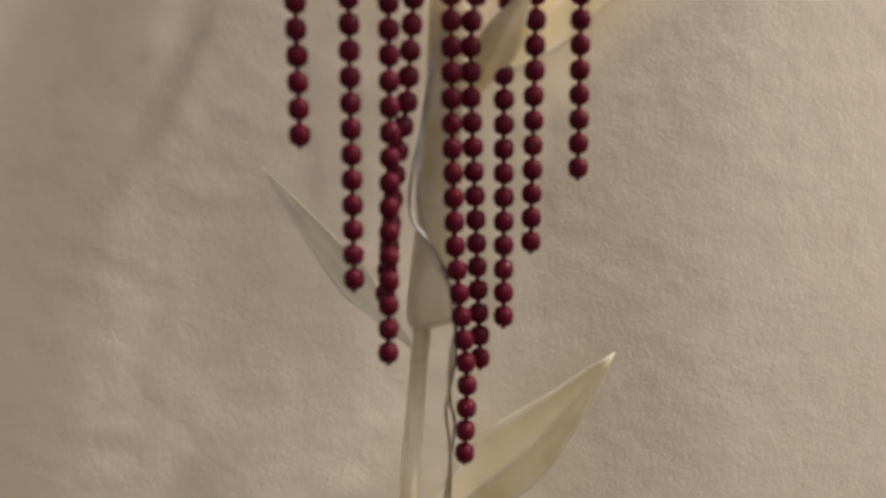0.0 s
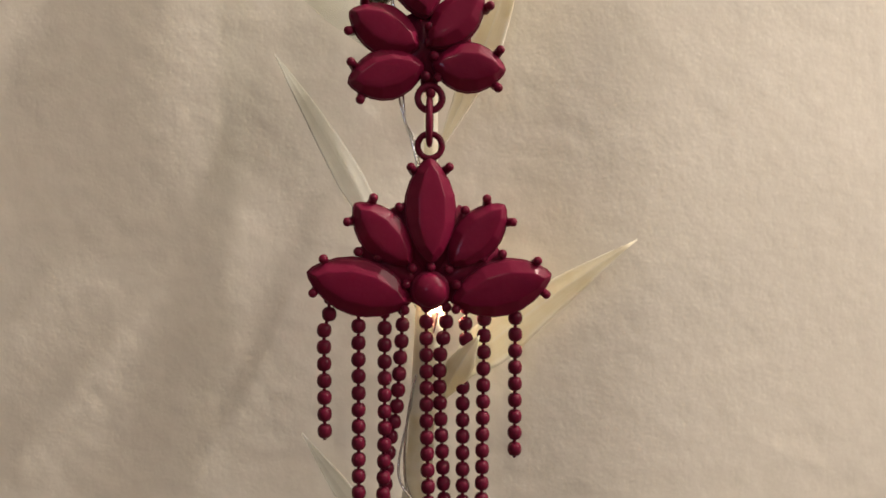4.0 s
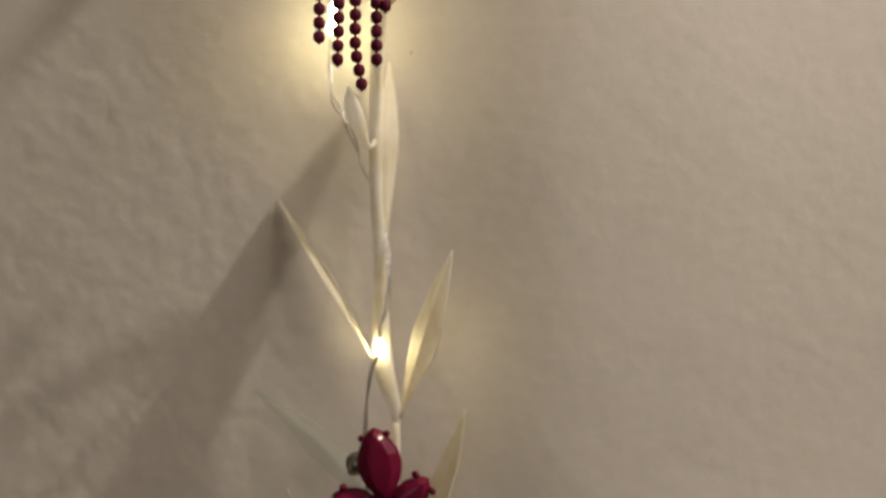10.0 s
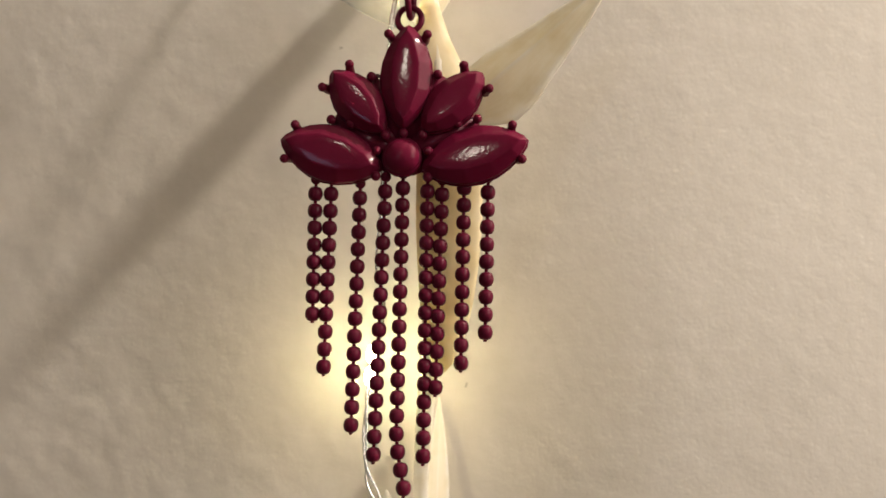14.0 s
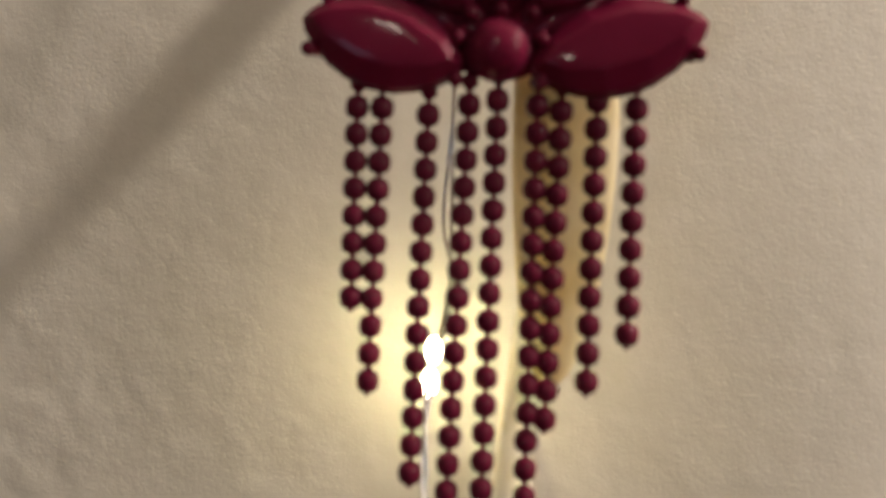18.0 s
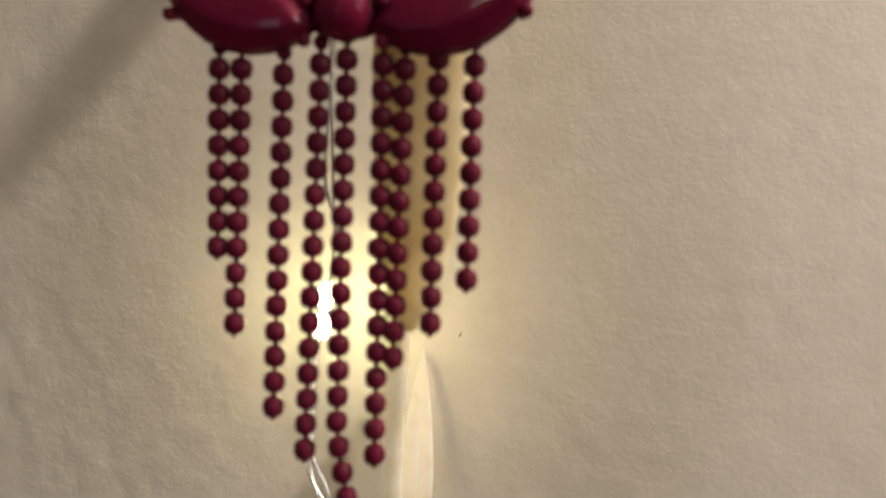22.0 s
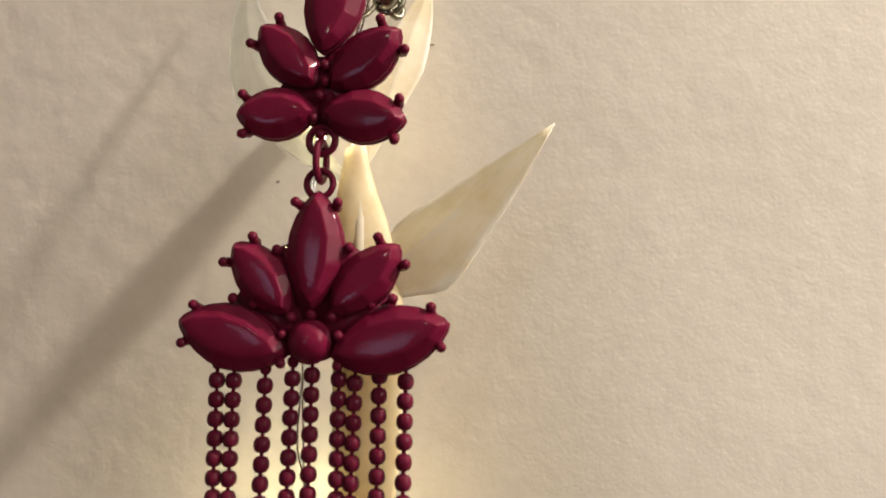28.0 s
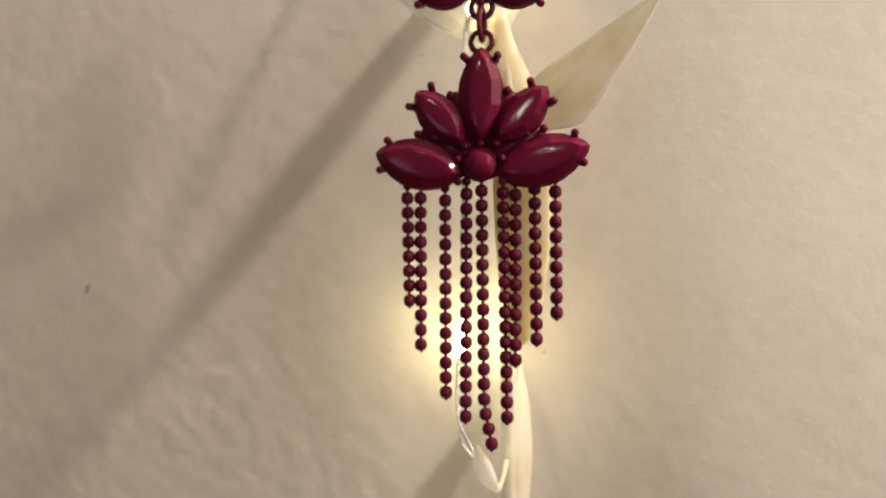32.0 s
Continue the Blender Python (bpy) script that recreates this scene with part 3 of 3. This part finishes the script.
def stalk(name, rows, label="", sides=12, paper=M_STEM):
    """A piece of the stem: rows of x, y, z, width, depth in mm."""
    fine = spline(rows, 5)
    bm = bmesh.new()
    tube(bm, [Vector(q[:3]) * MM for q in fine], [q[3] * MM for q in fine], [q[4] * MM for q in fine], sides)
    return part(name, bm, paper, plant, label, at=HERE)


stalk("stem", [(-6.8, 5.2, -110, 2.9, 2.6), (-5.1, 5.2, -77, 2.7, 2.4), (-3.7, 5.2, -58.5, 2.3, 2.2), (-2.0, 5.2, -40, 2.4, 2.2), (0.1, 5.2, 0, 2.6, 2.6), (0.3, 6.2, 30, 2.4, 3.6), (0.3, 7.6, 44, 2.2, 3.6), (0.0, 8.8, 56, 2.0, 2.8)])
stalk("sheath", [(-1.6, 5.2, -54.2, 5.6, 3.2), (-1.7, 5.2, -53.4, 7.2, 4.2), (-1.8, 5.2, -50, 6.8, 4.0), (-1.6, 5.2, -42, 5.2, 3.4), (-1.3, 5.2, -38.5, 5.6, 3.6), (-1.0, 5.2, -34, 4.8, 3.4), (0.4, 5.2, -11, 5.2, 3.4), (0.9, 5.4, 8, 4.0, 3.0), (0.7, 5.8, 14, 2.4, 2.4)], "ivory leaf sheath wrapped round the stem")
stalk("stem", [(0.1, 8.9, 54, 1.6, 1.6), (0.0, 8.2, 59, 2.8, 2.4), (-1.6, 7.6, 64, 4.2, 2.8), (-3.0, 7.4, 70, 4.8, 3.0), (-3.8, 7.4, 80, 4.2, 3.0), (-4.3, 8.2, 98, 3.2, 2.8), (-5.6, 9.0, 114, 3.2, 2.6), (-5.8, 8.0, 130, 3.0, 2.4), (-5.0, 3.6, 144, 3.4, 2.4), (-3.6, -2.6, 157, 3.4, 2.4), (-2.8, -6.4, 171, 3.0, 2.2), (-2.5, -8.4, 181, 2.6, 2.0), (-2.4, -9.6, 188, 2.0, 1.8)])
stalk("stem", [(-2.4, -9.6, 184, 2.0, 1.8), (-2.4, -10, 190, 2.8, 2.4), (-3.2, -7.5, 205, 2.8, 2.4), (-5.1, -2.5, 220, 2.6, 2.4), (-10.2, -0.5, 245, 2.2, 2.0), (-12.8, 0, 257.5, 1.8, 1.8), (-14.0, 0, 292, 1.8, 1.8)])
stalk("sheath", [(-0.9, -9, 152.4, 1.0, 1.0), (-0.8, -9.5, 156.0, 5.6, 1.8), (-0.5, -9.8, 165, 9.4, 2.4), (-0.4, -10, 178, 11.6, 2.6), (-0.9, -9.6, 192, 11.4, 2.8), (-3.0, -7.0, 205, 9.4, 3.0), (-5.0, -4.4, 213, 7.0, 3.0), (-6.0, -2.5, 221.5, 3.4, 2.2)], "broad leaf sheath wrapped round the stem, tinted yellow for the drops' glow", paper=M_SHEATH)
stalk("bud", [(-5.9, 8.8, 124.6, 1.4, 1.4), (-6.0, 0, 122.4, 1.0, 1.0), (-6.3, -8, 122.8, 1.6, 1.5), (-7.4, -12.5, 126.2, 3.6, 2.6), (-8.3, -14.8, 129.6, 3.6, 2.6), (-8.7, -15.8, 131.8, 1.9, 1.6), (-8.9, -16.3, 133.6, 0.3, 0.3)], "small pointed ivory bud")

leaf((-3.8, 9.0, 94), (-3.0, 10.3, 121), (-3.5, 17.4, 145.4), 6.4, 38, 0.15, 0.58)
leaf((-4.4, 6.4, -57.5), (-12.8, 10.4, -47.8), (-22.9, 14.0, -34.6), 4.6, -9, 0.08, paper=M_VEIL)
leaf((-4.2, 6.0, -82), (9.0, 4.5, -72.5), (21.0, 1.5, -58.0), 10.0, -12, 0.45)
leaf((1.2, 6.4, -25.5), (16.5, 6.6, -12.6), (38.0, 4.2, 2.8), 8.6, -16, 0.12, 0.35)
leaf((-0.6, 6.5, -12), (-13.6, 10.5, 12.5), (-28.2, 16.0, 36.5), 5.6, 28, 0.08, 0.5, paper=M_VEIL)
leaf((-2.4, 9, 31), (-18.5, 14, 47.3), (-37.6, 17.9, 61.3), 7.6, 6, paper=M_FILM)
leaf((1.6, 7.4, 18.0), (10.8, 9.4, 38.7), (17.1, 10.2, 59.2), 6.8, -30, 0.1)
leaf((1.2, 6.5, 57.5), (7.4, -2.5, 79.5), (13.4, -12.5, 99.3), 8.8, -42, 0.22)
leaf((2.6, 4.5, -26.5), (4.6, 0.5, -20.5), (8.4, -1.6, -13.6), 5.0, -20, 0.4, 0.5)
leaf((-4.4, 6.0, 69.3), (-15.0, 8.8, 87.6), (-31.4, 18.0, 110.3), 7.6, 83, 0.12, 0.60)
leaf((-1.6, -8.5, 196.2), (11.0, -10.0, 206.8), (28.0, -12.0, 222.8), 14.8, -16, 0.40, 0.32)
leaf((-7.4, -0.5, 216), (-27.4, 7.8, 237.6), (-34.9, 15.8, 263.9), 13.6, -7, 0.12, 0.45, 0.10, M_VEIL)
leaf((-5.4, -0.5, 217.5), (-0.4, 7.2, 239.8), (3.4, 17.0, 261.3), 8.8, 6, 0.15, 0.5)
leaf((-12.8, 0, 257), (-17.8, -3, 267.0), (-25.2, -6, 278.5), 7.2, 10, 0.3)
leaf((-12.6, 0, 257.5), (-8.6, 0, 270.5), (-3.0, -1, 290.0), 8.8, -10, 0.35)


# ---- string of small lights ----
lights = tagged(empty("string_light", Vector((0, 6, -95)) * MM), "silver wire string light with small glowing drops along the stem", "string light")
WIRE = [(-1.9, -9, 292), (-1.9, -9.5, 270), (-2.2, -10, 254), (-3.3, -12, 240), (-11.8, -4, 223.5), (-13.5, -3, 205), (-13.8, -2, 187.2), (-14.0, -1, 171), (-13.2, 0.6, 163.0), (-15.2, 4.2, 153),
        (-15.6, 1, 147), (-15.4, -1, 139.5), (-14.3, -3, 133), (-11.5, -4, 128), (-9.2, -0.5, 122.4), (-8.4, 4.5, 117.8), (-6.0, 11.0, 112), (-5.2, 11.6, 107), (-2.2, 6.2, 97.6), (-2.0, 5, 86.5), (-3.8, 4.6, 79.6), (-3.4, 4.4, 75), (-5.7, 3.5, 69),
        (-6.9, 4, 57), (-6.6, 5, 43), (-4.7, 5, 25), (-2.6, 5, 19), (0, 5.5, 5), (1.7, 4.0, -8.8), (-2.6, 4.4, -25), (-4.6, 3.6, -38.5), (-2.4, 2.6, -44.3), (-0.5, 2.4, -48.6), (0.4, 2.6, -53),
        (0.2, 3.0, -58), (-0.2, 3.6, -64), (0.2, 4, -70), (-0.8, 4.0, -88), (0.6, 2.8, -100), (-3, 4, -112)]
track = spline(WIRE, 10)
for phase in (0.0, math.pi):
    bm = bmesh.new()
    pts = []
    for i, q in enumerate(track):
        spread = 0.30 + 0.25 * max(0.0, math.sin(i * 0.11)) ** 3 + 0.35 * math.exp(-((q[2] - 129) / 5) ** 2)
        pts.append(Vector((q[0] + spread * math.cos(i * 0.23 + phase), q[1] + 0.30 * math.sin(i * 0.23 + phase), q[2])) * MM)
    tube(bm, pts, [0.0005] * len(pts), [0.0005] * len(pts), 6)
    part("wire", bm, M_SILVER, lights, at=Matrix.Translation(-lights.location))
for x, y, z, size in ((-11.8, -4.0, 223.5, 0.8), (-15.7, 3.6, 150.2, 1.15), (-15.4, 3.6, 154.4, 1.15), (-3.9, 4.4, 75.0, 1.15), (1.7, 3.4, -8.7, 0.85), (1.0, 2.4, -100, 0.5)):
    bm = bmesh.new()
    ball(bm, (0, 0, 0), size * MM, 12, 9, (1, 1, 1.7))
    part("glow_drop", bm, M_BULB, lights, "glowing warm-white resin drop", at=Matrix.Translation(Vector((x, y, z)) * MM - lights.location))


# ---- dirt on the wall ----
bm = bmesh.new()
for x, z, long, turn in ((7.5, 169.9, 0.7, 20), (2.0, 148.0, 0.9, 70), (7.5, 188.0, 1.0, 60), (-119.2, 162.7, 2.6, 80), (-27.4, 220.2, 0.6, 30), (3.6, 248.1, 0.9, 0), (-52.0, -44.0, 0.6, 40), (-70.0, 20.0, 0.7, 10)):
    a = Vector((math.cos(radians(turn)), 0, math.sin(radians(turn)))) * long / 2
    c = Vector((x, WALL_Y / MM - 0.12, z))
    tube(bm, [(c - a) * MM, (c + Vector((0.08, 0, 0.05))) * MM, (c + a) * MM], [0.0002, 0.0003, 0.00015], [0.0003, 0.0003, 0.0003], 6)
tagged(new("wall_specks", mesh_of("wall_specks", bm, M_SPECK)), "tiny dark specks stuck on the cream wall", "specks", kind="stuff")
